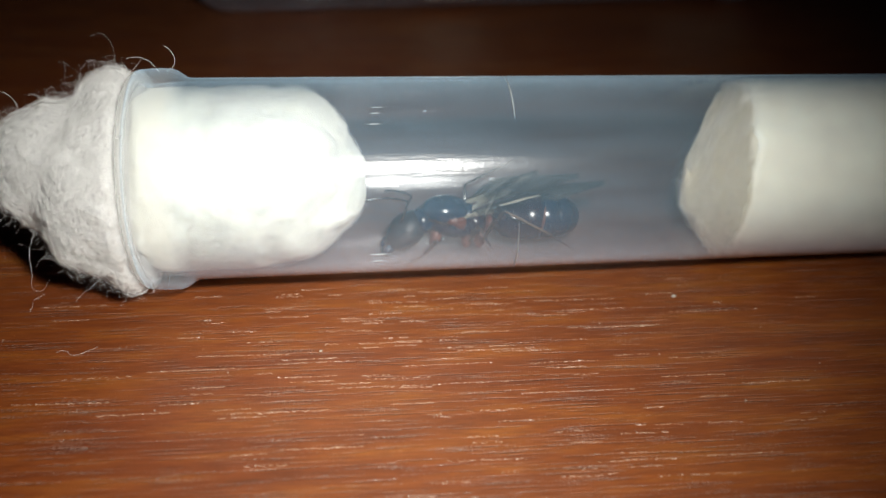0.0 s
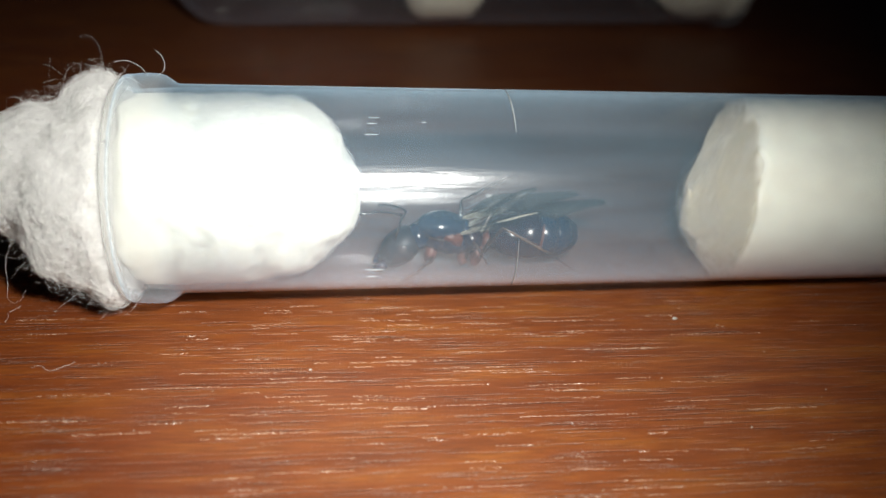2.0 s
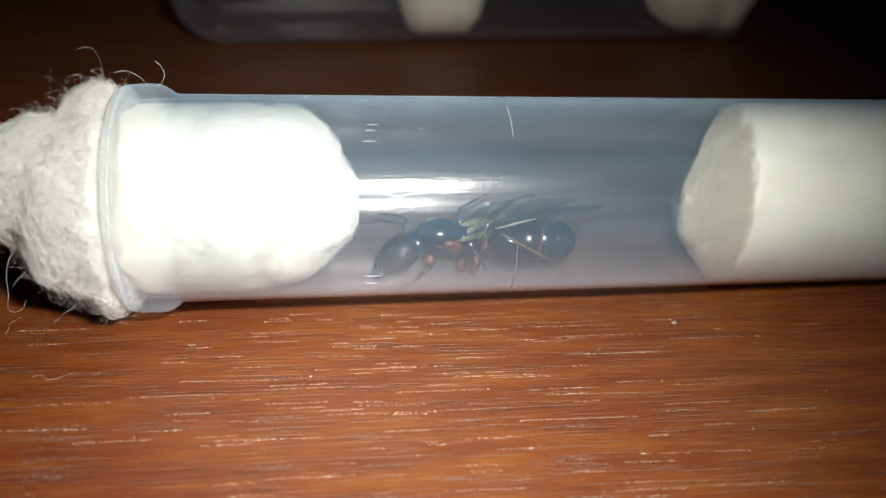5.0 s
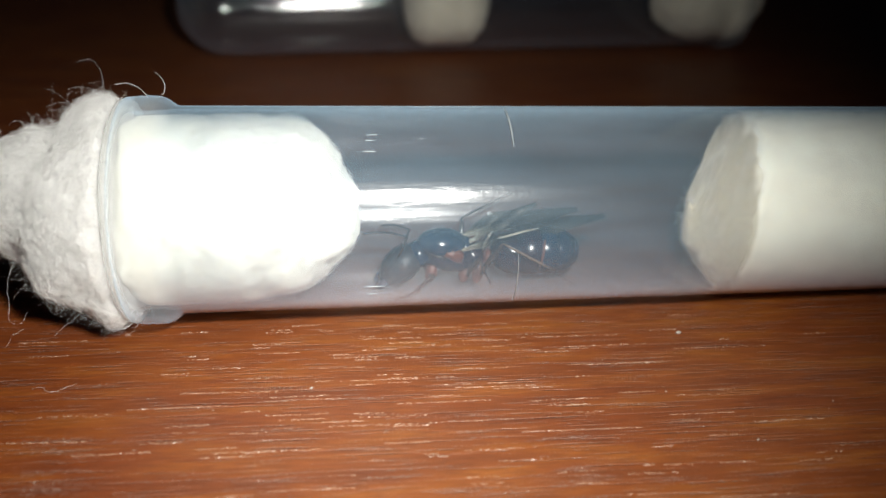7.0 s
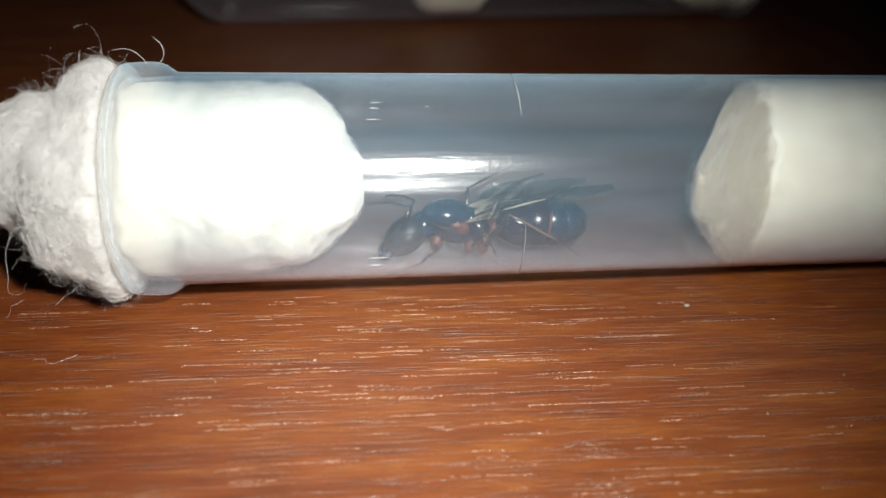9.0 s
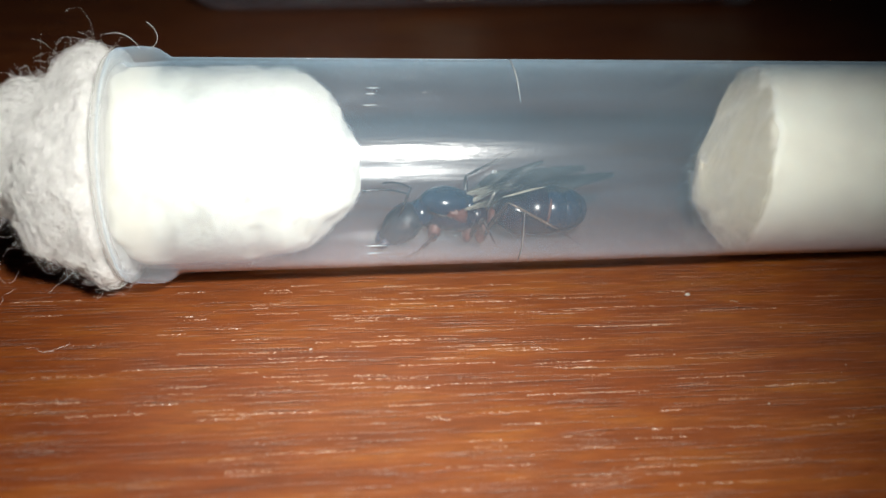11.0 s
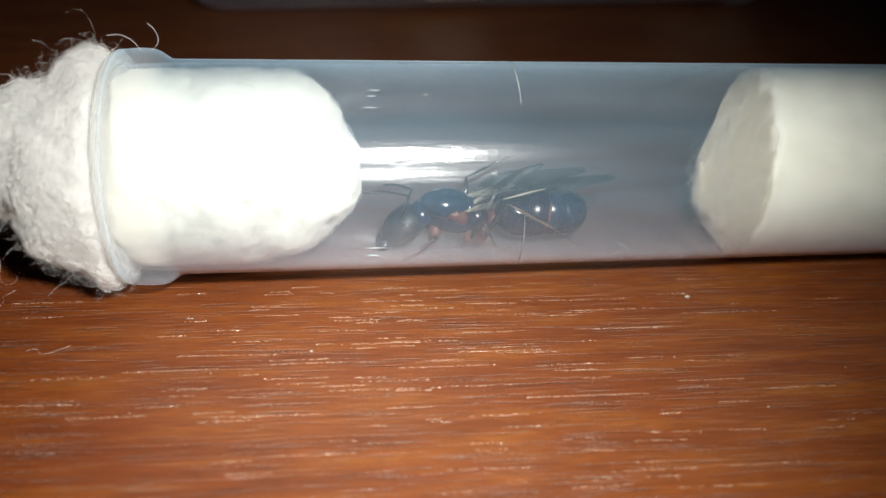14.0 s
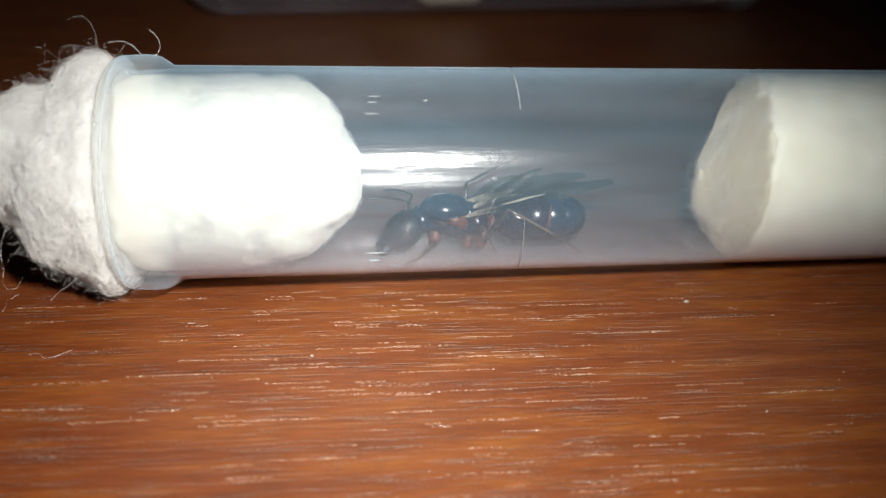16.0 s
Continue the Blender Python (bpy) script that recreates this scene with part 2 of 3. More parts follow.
WOOD = wood()
PLASTIC = plastic("milky_plastic", 0.053, (0.47, 0.68, 0.86), 0.20, 0.30, milkier=0.10, shine=0.018)
PLASTIC_FAR = plastic("clear_plastic", 0.016, (0.50, 0.68, 0.88), 0.07, 0.10, 0.985, milkier=0.03)
RIM = plastic("thick_milky_plastic", 0.13, (0.84, 0.86, 0.85), 0.5, 0.10, 0.99, 0.01, 0.06)
SCRATCH = glossy_paint("pale_scratch", (0.24, 0.26, 0.27), (0.36, 0.37, 0.38), 0.4)
# opaque shiny white for small glints on the tube and the cotton
GLINT_WHITE = glossy_paint("white_glint", (0.80, 0.82, 0.84), (0.9, 0.9, 0.9), 0.12)
COTTON = cotton("dry_cotton", (0.74, 0.74, 0.74), bump_mm=0.04, deep=0.8, thread=1100, matted=0.2, translucent=0.3)
COTTON_IN = cotton("packed_cotton", (0.84, 0.84, 0.77), bump_mm=0.08, deep=0.8, thread=900, matted=0.28)
# darker tan on the end face stands for its weaker light
COTTON_WET = cotton("damp_cotton", (0.96, 0.91, 0.79), bump_mm=0.03, deep=1.2, fuzzy=0.9, face_shade=(0.58, 0.52, 0.40), thread=900, matted=0.06)
COTTON_FAR = cotton("cream_cotton", (0.95, 0.90, 0.77), bump_mm=0.1)
FIBRE = glossy_paint("cotton_fibre", (0.88, 0.88, 0.87), (0.95, 0.95, 0.94), 0.3)
BLACK = glossy_paint("black_chitin", (0.003, 0.016, 0.036), (0.006, 0.026, 0.058), 0.24, 1100, 0.05)
GASTER = glossy_paint("dark_brown_chitin", (0.002, 0.006, 0.022), (0.014, 0.010, 0.022), 0.25, 1100, 0.05)
RED = glossy_paint("red_brown_chitin", (0.062, 0.019, 0.013), (0.115, 0.036, 0.026), 0.45, 1500, 0.04)
LEG = glossy_paint("brown_leg_chitin", (0.016, 0.012, 0.013), (0.036, 0.022, 0.02), 0.2)
CRUMB = glossy_paint("pale_crumb", (0.30, 0.26, 0.22), (0.46, 0.42, 0.37), 0.6)
# pale brown of the beads that stand for pore glints
PORE_GLINT = glossy_paint("pale_pore_glint", (0.22, 0.11, 0.06), (0.52, 0.38, 0.28), 0.38, 3800, 0.01)
VEIN = glossy_paint("wing_vein", (0.31, 0.27, 0.20), (0.46, 0.41, 0.32), 0.3)
HEAD = glossy_paint("dull_black_chitin", (0.006, 0.012, 0.02), (0.016, 0.028, 0.042), 0.5, 1500, 0.06)
EYE = glossy_paint("compound_eye", (0.03, 0.03, 0.035), (0.10, 0.10, 0.11), 0.25, 6000, 0.01)
# lighter than LEG: the near hind shin's glint is put into the colour
SHIN_GLINT = glossy_paint("glint_brown_shin", (0.09, 0.06, 0.04), (0.16, 0.11, 0.08), 0.2)
WING = membrane()


# ---------------------------------------------------------------- mesh helpers (millimetres)
def part(name, bm, mat, parent=None, label="", smooth=True):
    me = bpy.data.meshes.new(name)
    bmesh.ops.scale(bm, vec=(MM, MM, MM), verts=bm.verts)
    bmesh.ops.recalc_face_normals(bm, faces=bm.faces)
    for f in bm.faces:
        f.smooth = smooth
    bm.to_mesh(me)
    bm.free()
    me.materials.append(mat)
    ob = new(name, me)
    if parent:
        ob.parent = parent
    if label:
        tagged(ob, label)
    return ob


def empty(name, m):
    ob = new(name)
    ob.matrix_world = m
    ob.empty_display_size = 0.005
    return ob


def at_mm(x, y, z, rx=0, ry=0, rz=0):
    return pose(x * MM, y * MM, z * MM, rx, ry, rz)


def revolve(bm, profile, seg=96):
    """Turns a profile of (x, radius) about the x axis; a radius of 0 closes an end."""
    rings = []
    for x, r in profile:
        if r < 1e-6:
            rings.append([bm.verts.new((x, 0, 0))])
        else:
            rings.append([bm.verts.new((x, r * math.cos(2 * math.pi * k / seg), r * math.sin(2 * math.pi * k / seg))) for k in range(seg)])
    for a, b in zip(rings, rings[1:]):
        for k in range(seg if len(a) + len(b) > 2 else 0):
            j = (k + 1) % seg
            if len(a) == 1:
                bm.faces.new((a[0], b[k], b[j]))
            elif len(b) == 1:
                bm.faces.new((a[k], a[j], b[0]))
            else:
                bm.faces.new((a[k], a[j], b[j], b[k]))


def ellipsoid(bm, c, r, turn=(0, 0, 0), seg=32, rings=20, wobble=0.0, scale=1.0, taper=0.0):
    """An ellipsoid, turned (degrees), with an uneven surface; taper narrows it toward +x."""
    rot = Euler([radians(a) for a in turn]).to_matrix()
    res = bmesh.ops.create_uvsphere(bm, u_segments=seg, v_segments=rings, radius=1)
    for v in res["verts"]:
        d = v.co.copy()
        k = 1 - taper * d.x
        p = Vector((d.x * r[0], d.y * r[1] * k, d.z * r[2] * k))
        if wobble:
            p *= 1 + wobble * noise.noise(p * scale + Vector(c))
        v.co = rot @ p + Vector(c)


def pipe(bm, pts, radii, seg=8):
    """A limb through points, with a radius at each, closed at both ends."""
    pts = [Vector(p) for p in pts]
    rings, side = [], Vector((0.13, 1, 0.21)).normalized()
    for k, p in enumerate(pts):
        d = (pts[min(k + 1, len(pts) - 1)] - pts[max(k - 1, 0)]).normalized()
        u = (side - d * side.dot(d)).normalized()
        w = d.cross(u)
        r = radii[k] if isinstance(radii, (list, tuple)) else radii
        rings.append([bm.verts.new(p + r * (math.cos(2 * math.pi * i / seg) * u + math.sin(2 * math.pi * i / seg) * w)) for i in range(seg)])
    for a, b in zip(rings, rings[1:]):
        for i in range(seg):
            bm.faces.new((a[i], a[(i + 1) % seg], b[(i + 1) % seg], b[i]))
    bm.faces.new(rings[0][::-1])
    bm.faces.new(rings[-1])


def curve_through(pts, n):
    """Points of a smooth curve through the given ones, n to each stretch."""
    p = [Vector(q) for q in (pts[0], *pts, pts[-1])]
    out = [p[1]]
    for a, b, c, d in zip(p, p[1:], p[2:], p[3:]):
        for k in range(1, n + 1):
            t = k / n
            out.append(0.5 * (2 * b + (c - a) * t + (2 * a - 5 * b + 4 * c - d) * t ** 2 + (3 * b - a - 3 * c + d) * t ** 3))
    return out


def box(bm, lo, hi, bevel=0.0):
    res = bmesh.ops.create_cube(bm, size=1)
    for v in res["verts"]:
        v.co = Vector([lo[i] + (v.co[i] + 0.5) * (hi[i] - lo[i]) for i in range(3)])
    if bevel:
        es = list({e for v in res["verts"] for e in v.link_edges})
        bmesh.ops.bevel(bm, geom=es, offset=bevel, segments=3, affect="EDGES")


def lump(bm, centre, balls, blend=1.2, depth=5, rough=((0.35, 0.5), (0.12, 1.6)), flat=None, octaves=4):
    """One soft mass: the smooth union of ellipsoids (centre, radii), as seen from a centre inside it, with an uneven skin."""
    res = bmesh.ops.create_icosphere(bm, subdivisions=depth, radius=1)
    c0 = np.array(centre, float)
    dirs = np.array([v.co.normalized() for v in res["verts"]])
    cs, rs = np.array([b[0] for b in balls], float), np.array([b[1] for b in balls], float)

    def inside(p):
        q = np.linalg.norm((p[:, None] - cs) / rs, axis=2)
        d = (q - 1) * rs.min(1)
        return -np.log(np.exp(-d / blend * 2.5).sum(1)) * blend / 2.5

    steps = np.linspace(0.2, 30, 300)
    best = np.full(len(dirs), 0.2)
    for s in steps:
        best = np.where(inside(c0 + dirs * s) < 0, s, best)
    lo, hi = best, best + steps[1] - steps[0]
    for _ in range(7):
        mid = (lo + hi) / 2
        ok = inside(c0 + dirs * mid[:, None]) < 0
        lo, hi = np.where(ok, mid, lo), np.where(ok, hi, mid)
    for v, d, s in zip(res["verts"], dirs, lo):
        p = Vector(c0 + d * s)
        for amp, freq in rough:
            p += Vector(d) * amp * (noise.fractal(p * freq, 1.0, 2.0, octaves) * 1.2)
        if flat is not None:
            p.z = max(p.z, flat)
        v.co = p


def fibres(name, bm_source, parent, count, length, keep, label="", mat=None, radius=0.005, curl=0.55, seed=1, lift=(0.0, 0.7), hold=0.0, inside=None, steps=5, coiled=0.0):
    """Loose curly fibres that grow from the skin of a mass: three-sided threads, all in one mesh."""
    g = np.random.default_rng(seed)
    spots = [(f.calc_center_median(), f.normal) for f in bm_source.faces]
    spots = [(tuple(c), tuple(nm)) for c, nm in spots if keep(c)]
    c, nm = (np.array([q[k] for q in spots]) for k in (0, 1))
    pick = g.integers(len(c), size=count)
    p, nm = c[pick], nm[pick]
    unit = lambda v: v / np.linalg.norm(v, axis=-1, keepdims=True)
    d = g.normal(size=(count, 3))
    d = unit(unit(d - nm * (d * nm).sum(1, keepdims=True)) + nm * g.uniform(*lift, (count, 1)))
    total = g.uniform(*length, (count, 1)) * np.where(g.random((count, 1)) < 0.85, 1.0, 1.7)
    bend, turned = g.normal(size=(count, 3)) * curl, g.normal(size=(count, 3)) * curl
    coil = g.uniform(-1.3, 1.3, (count, 1)) * coiled
    low = 0.1 - parent.location.z / MM
    pts = [p - nm * 0.08]
    for step in range(steps):
        d = unit(d + (bend * np.cos(coil * step) + turned * np.sin(coil * step) - nm * hold) * 0.5 + g.normal(size=(count, 3)) * 0.22)
        p = p + d * total / steps
        if parent.name.startswith("cotton") and not inside:
            p[:, 2] = np.maximum(p[:, 2], low)
        if inside:
            away = np.hypot(p[:, 1], p[:, 2] - inside[0])
            k = np.minimum(1, inside[1] / np.maximum(away, 1e-6))
            p = np.stack([p[:, 0], p[:, 1] * k, inside[0] + (p[:, 2] - inside[0]) * k], 1)
        pts.append(p)
    pts = np.stack(pts, 1)
    thick = radius * g.uniform(0.7, 1.3, (count, 1, 1)) * np.linspace(1.0, 0.6, steps + 1)[None, :, None]
    return threads(name, pts, thick, g, parent, label, mat or FIBRE)


def felt(name, bm_source, centre, parent, count, length, loft, keep, label="", radius=0.007, curl=0.5, seed=1, steps=8, within=None):
    """Curled fibres that lie matted on a rounded mass and lift off it in low arches, all in one mesh."""
    g = np.random.default_rng(seed)
    c0 = np.array(centre, float)
    skin = np.array([v.co for v in bm_source.verts]) - c0
    far = np.linalg.norm(skin, axis=1)
    nt, nphi = 90, 180

    def cell(q):
        q = q / np.linalg.norm(q, axis=-1, keepdims=True)
        return (np.clip((np.arccos(np.clip(q[..., 0], -1, 1)) / math.pi * nt).astype(int), 0, nt - 1),
                ((np.arctan2(q[..., 2], q[..., 1]) / (2 * math.pi) + 0.5) * nphi).astype(int) % nphi)

    total, hits = np.zeros((nt, nphi)), np.zeros((nt, nphi))
    np.add.at(total, cell(skin), far)
    np.add.at(hits, cell(skin), 1)
    reach = np.where(hits > 0, total / np.maximum(hits, 1), np.nan)
    for _ in range(12):
        beside = np.stack([np.roll(reach, k, 1) for k in (-1, 1)])
        reach = np.where(np.isnan(reach), np.nanmean(np.where(np.isnan(beside).all(0), far.mean(), beside), 0), reach)
    roots = np.array([k for k in range(len(skin)) if keep(Vector(skin[k] + c0))])
    p = skin[g.choice(roots, count)]
    unit = lambda v: v / np.maximum(np.linalg.norm(v, axis=-1, keepdims=True), 1e-9)
    d = unit(np.cross(unit(p), g.normal(size=(count, 3))))
    bend, drift = g.normal(size=(count, 1)) * curl, g.normal(size=(count, 1)) * curl * 0.3
    step = g.uniform(*length, (count, 1)) / steps
    height = g.uniform(0.0, 1.0, (count, 1)) ** 2.5 * loft
    pts = []
    for k in range(steps + 1):
        out = unit(p)
        arch = height * math.sin(math.pi * (k + 0.5) / (steps + 1))
        q = out * (reach[cell(p)][:, None] + 0.01 + arch) + c0
        if within:
            away = np.hypot(q[:, 1], q[:, 2] - within[0])
            s = np.minimum(1, within[1] / np.maximum(away, 1e-6))
            q = np.stack([q[:, 0], q[:, 1] * s, within[0] + (q[:, 2] - within[0]) * s], 1)
        q[:, 2] = np.maximum(q[:, 2], 0.08)
        pts.append(q)
        d = unit(d + np.cross(out, d) * (bend + drift * k + g.normal(size=(count, 1)) * 0.18))
        d = unit(d - out * (d * out).sum(1, keepdims=True))
        p = p + d * step
    pts = np.stack(pts, 1)
    pts[:, 1:-1] = (pts[:, :-2] + 2 * pts[:, 1:-1] + pts[:, 2:]) / 4
    return threads(name, pts, radius * g.uniform(0.6, 1.3, (count, 1, 1)), g, parent, label, FIBRE)


def threads(name, pts, thick, g, parent, label, mat):
    """Three-sided threads along rows of points, all in one mesh."""
    count, n = pts.shape[:2]
    unit = lambda v: v / np.linalg.norm(v, axis=-1, keepdims=True)
    ahead = unit(np.gradient(pts, axis=1) + 1e-9)
    u = unit(np.cross(ahead, unit(g.normal(size=(count, 1, 3)))) + 1e-9)
    w = np.cross(ahead, u)
    rings = np.stack([pts + thick * (math.cos(a) * u + math.sin(a) * w) for a in (0, 2.094, 4.189)], 2)
    first = (np.arange(count)[:, None] * n + np.arange(n - 1)[None]).ravel() * 3
    quads = np.concatenate([np.stack([first + i, first + (i + 1) % 3, first + 3 + (i + 1) % 3, first + 3 + i], 1) for i in range(3)])
    me = bpy.data.meshes.new(name)
    me.from_pydata((rings.reshape(-1, 3) * MM).tolist(), [], quads.tolist())
    me.materials.append(mat)
    me.polygons.foreach_set("use_smooth", [True] * len(me.polygons))
    ob = new(name, me)
    ob.parent = parent
    return tagged(ob, label, kind="stuff")


# ---------------------------------------------------------------- the table
def table():
    bm = bmesh.new()
    box(bm, (-280, -170, -25), (320, 300, 0), 2.0)
    ob = part("table", bm, WOOD, None, smooth=False)
    ob.rotation_euler.z = radians(-2.0)
    tagged(ob, "dark cherry-stained wooden tabletop with glossy open-pored grain", "table", kind="structure")
    # pale beads added for the glints of the open pores, in broken rows with the grain
    g = random.Random(11)
    verts, faces = [], []
    y = -33.0
    while y < -3.4:
        y += g.uniform(0.22, 0.62)
        for _ in range(g.choice((2, 2, 3, 4))):
            # most rows crowd round x = 7, where the wood glints
            x = g.gauss(7, 11) if g.random() < 0.7 else g.uniform(-34, 44)
            end, yy, gap = x + g.uniform(0.8, 2.8) * g.choice((1, 1, 1, 2, 3)), y + g.uniform(-0.1, 0.1), g.uniform(0.1, 0.45)
            slope = g.gauss(0, 0.012)
            while x < end:
                ln, w, h = g.uniform(0.05, 0.17), g.uniform(0.024, 0.046), g.uniform(0.016, 0.036)
                if g.random() > gap:
                    dy, twist = g.gauss(0, 0.028), g.gauss(0, 0.02)
                    k = len(verts)
                    for dx, lean in ((0, -twist), (ln, twist)):
                        verts += [(x + dx, yy + dy + lean - w, -0.004), (x + dx * 0.9 + ln * 0.05, yy + dy + lean, h), (x + dx, yy + dy + lean + w, -0.004)]
                    faces += [(k, k + 3, k + 4, k + 1), (k + 1, k + 4, k + 5, k + 2), (k, k + 1, k + 2), (k + 3, k + 5, k + 4)]
                x += ln * g.uniform(0.9, 1.5)
                yy += slope * ln
    me = bpy.data.meshes.new("pore_glint")
    me.from_pydata([tuple(c * MM for c in v) for v in verts], [], faces)
    me.materials.append(PORE_GLINT)
    glint_beads = new("pore_glint", me)
    glint_beads.parent = ob
    tagged(glint_beads, "pale glossy beads standing for glints along the wood pores", kind="stuff")


# ---------------------------------------------------------------- test tubes
def tube_meshes(parent, wall, lip):
    """A 16 x 100 mm tube along x: mouth at x = -15, round end at x = 85."""
    flange = [(-14.9, 8.66), (-14.55, 8.68), (-14.4, 8.63), (-14.25, 8.70), (-13.9, 8.74), (-13.65, 8.68), (-13.4, 8.76), (-12.6, 8.72), (-12.25, 8.6), (-11.8, 8.3), (-11.5, 8.08), (-11.2, 8.0), (-10.9, 8.0)]
    outer = [(-14.9, 8.2)] + flange + [(x, 8.0 - 0.15 * (x + 11.1) / 88) for x in range(-8, 77, 4)] + [(77 + 8 * math.sin(a), 7.85 * math.cos(a)) for a in np.linspace(0.05, math.pi / 2, 14)]
    outer[-1] = (85.0, 0.0)
    inner = [(84.4, 0.0)] + [(77 + 7.4 * math.sin(a), 7.63 * math.cos(a)) for a in np.linspace(math.pi / 2 - 0.1, 0.0, 12)] + [(x, 7.78 - 0.15 * (x + 11.1) / 88) for x in range(74, -10, -4)] + [(-11.1, 7.75), (-14.6, 7.55), (-14.9, 7.55)]
    bm = bmesh.new()
    revolve(bm, outer + inner + [(-14.9, 8.2)])
    bmesh.ops.remove_doubles(bm, verts=bm.verts, dist=0.0001)
    part("tube_body", bm, wall, parent, "clear slightly milky plastic tube wall")
    ring = [(-14.92, 7.52), (-15.2, 7.55), (-15.35, 7.65), (-15.4, 7.8), (-15.35, 8.35), (-15.2, 8.55), (-14.92, 8.62)]
    bm = bmesh.new()
    revolve(bm, ring + [ring[0]])
    bmesh.ops.remove_doubles(bm, verts=bm.verts, dist=0.0001)
    part("rim", bm, lip, parent, "milky rolled lip round the mouth")


def arc_mark(bm, x, a0, a1, r, half, lean=0.0, steps=18):
    """A fine raised line round the tube at x, from angle a0 to a1 (degrees from the top toward the viewer)."""
    rows = []
    for k in range(steps + 1):
        s = k / steps
        a = radians(a0 + (a1 - a0) * s)
        w = half * math.sin(math.pi * min(max(s, 0.06), 0.94)) ** 0.5
        rows.append([bm.verts.new((x + lean * s + dx, -rr * math.sin(a), rr * math.cos(a))) for dx, rr in ((-w, r - 0.02), (0, r + 0.03), (w, r - 0.02))])
    for a, b in zip(rows, rows[1:]):
        for i in (0, 1):
            bm.faces.new((a[i], a[i + 1], b[i + 1], b[i]))


TUBE_POSE = at_mm(0, 0, 9.15, 0, 0.69, 0)


def near_tube():
    tube = empty("test_tube", TUBE_POSE)
    tube_meshes(tube, PLASTIC, RIM)
    bm = bmesh.new()
    arc_mark(bm, 13.6, -12, 33, 8.0, 0.055, -0.25)
    part("scratch", bm, SCRATCH, tube, "pale curved scratch round the tube")
    bm = bmesh.new()
    arc_mark(bm, 13.55, 92, 138, 8.0, 0.035, 0.55)
    part("scratch", bm, SCRATCH, tube, "pale curved scratch round the tube")
    for x, a, ln in ((2.2, 35, 1.1), (2.5, 28, 0.7), (2.6, 24, 0.9), (2.2, 112, 1.6), (2.4, 119, 0.9), (6.4, 27, 0.4)):
        bm = bmesh.new()
        ang = radians(a)
        pts = [(x + ln * s, -8.0 * math.sin(ang), 8.0 * math.cos(ang)) for s in (0, 0.3, 0.7, 1)]
        pipe(bm, pts, [0.01, 0.035, 0.035, 0.01], 5)
        part("scratch", bm, SCRATCH, tube)
    # the light's double reflection on the back wall, added as two white beads
    for x in (14.25, 14.5):
        bm = bmesh.new()
        ellipsoid(bm, (x, 6.55, -4.0), (0.08, 0.1, 0.16), (0, 0, 0), 14, 10)
        part("wall_glint", bm, GLINT_WHITE, tube, "tiny white bead standing for a glint on the wall")
    tagged(tube, "clear milky plastic test tube lying on the table, plugged with cotton", "test tube", "test tubes")
    return tube


def far_tube():
    # mouth toward +x, lying behind the first one
    m = at_mm(60.2, 85.6, 8.85, 0, 0.54, 180 + 2.9)
    tube = empty("test_tube", m)
    tube_meshes(tube, PLASTIC_FAR, PLASTIC_FAR)
    tagged(tube, "clear empty plastic test tube on the table, with two cotton plugs", "test tube", "test tubes")
    bm = bmesh.new()
    lump(bm, (39.6, 0, 0), [((39.6, 0, 0), (7.2, 6.9, 6.9)), ((36.4, 0, 0), (4.2, 6.9, 6.9)), ((42.8, 0, 0), (4.2, 6.9, 6.9))], 0.6, 5, ((0.2, 0.5), (0.05, 2)))
    plug = part("cotton_plug", bm, COTTON_FAR, None)
    plug.matrix_world = m
    tagged(plug, "short damp cream cotton plug inside the far tube", "cotton plug", "cotton plugs")
    bm = bmesh.new()
    lump(bm, (-12, 0, 0), [((-8, 0, 0), (8.5, 7.0, 7.0)), ((-14, 0, 0), (5, 7.2, 7.2)), ((-16.8, -0.5, 1.5), (4.0, 6.0, 5.6)), ((-16.0, -4.0, -4.5), (2.4, 3, 3))], 1.0, 5)
    wad = part("cotton_plug", bm, COTTON_FAR, None)
    wad.matrix_world = m
    tagged(wad, "white cotton stopper bulging from the mouth of the far tube", "cotton plug", "cotton plugs")


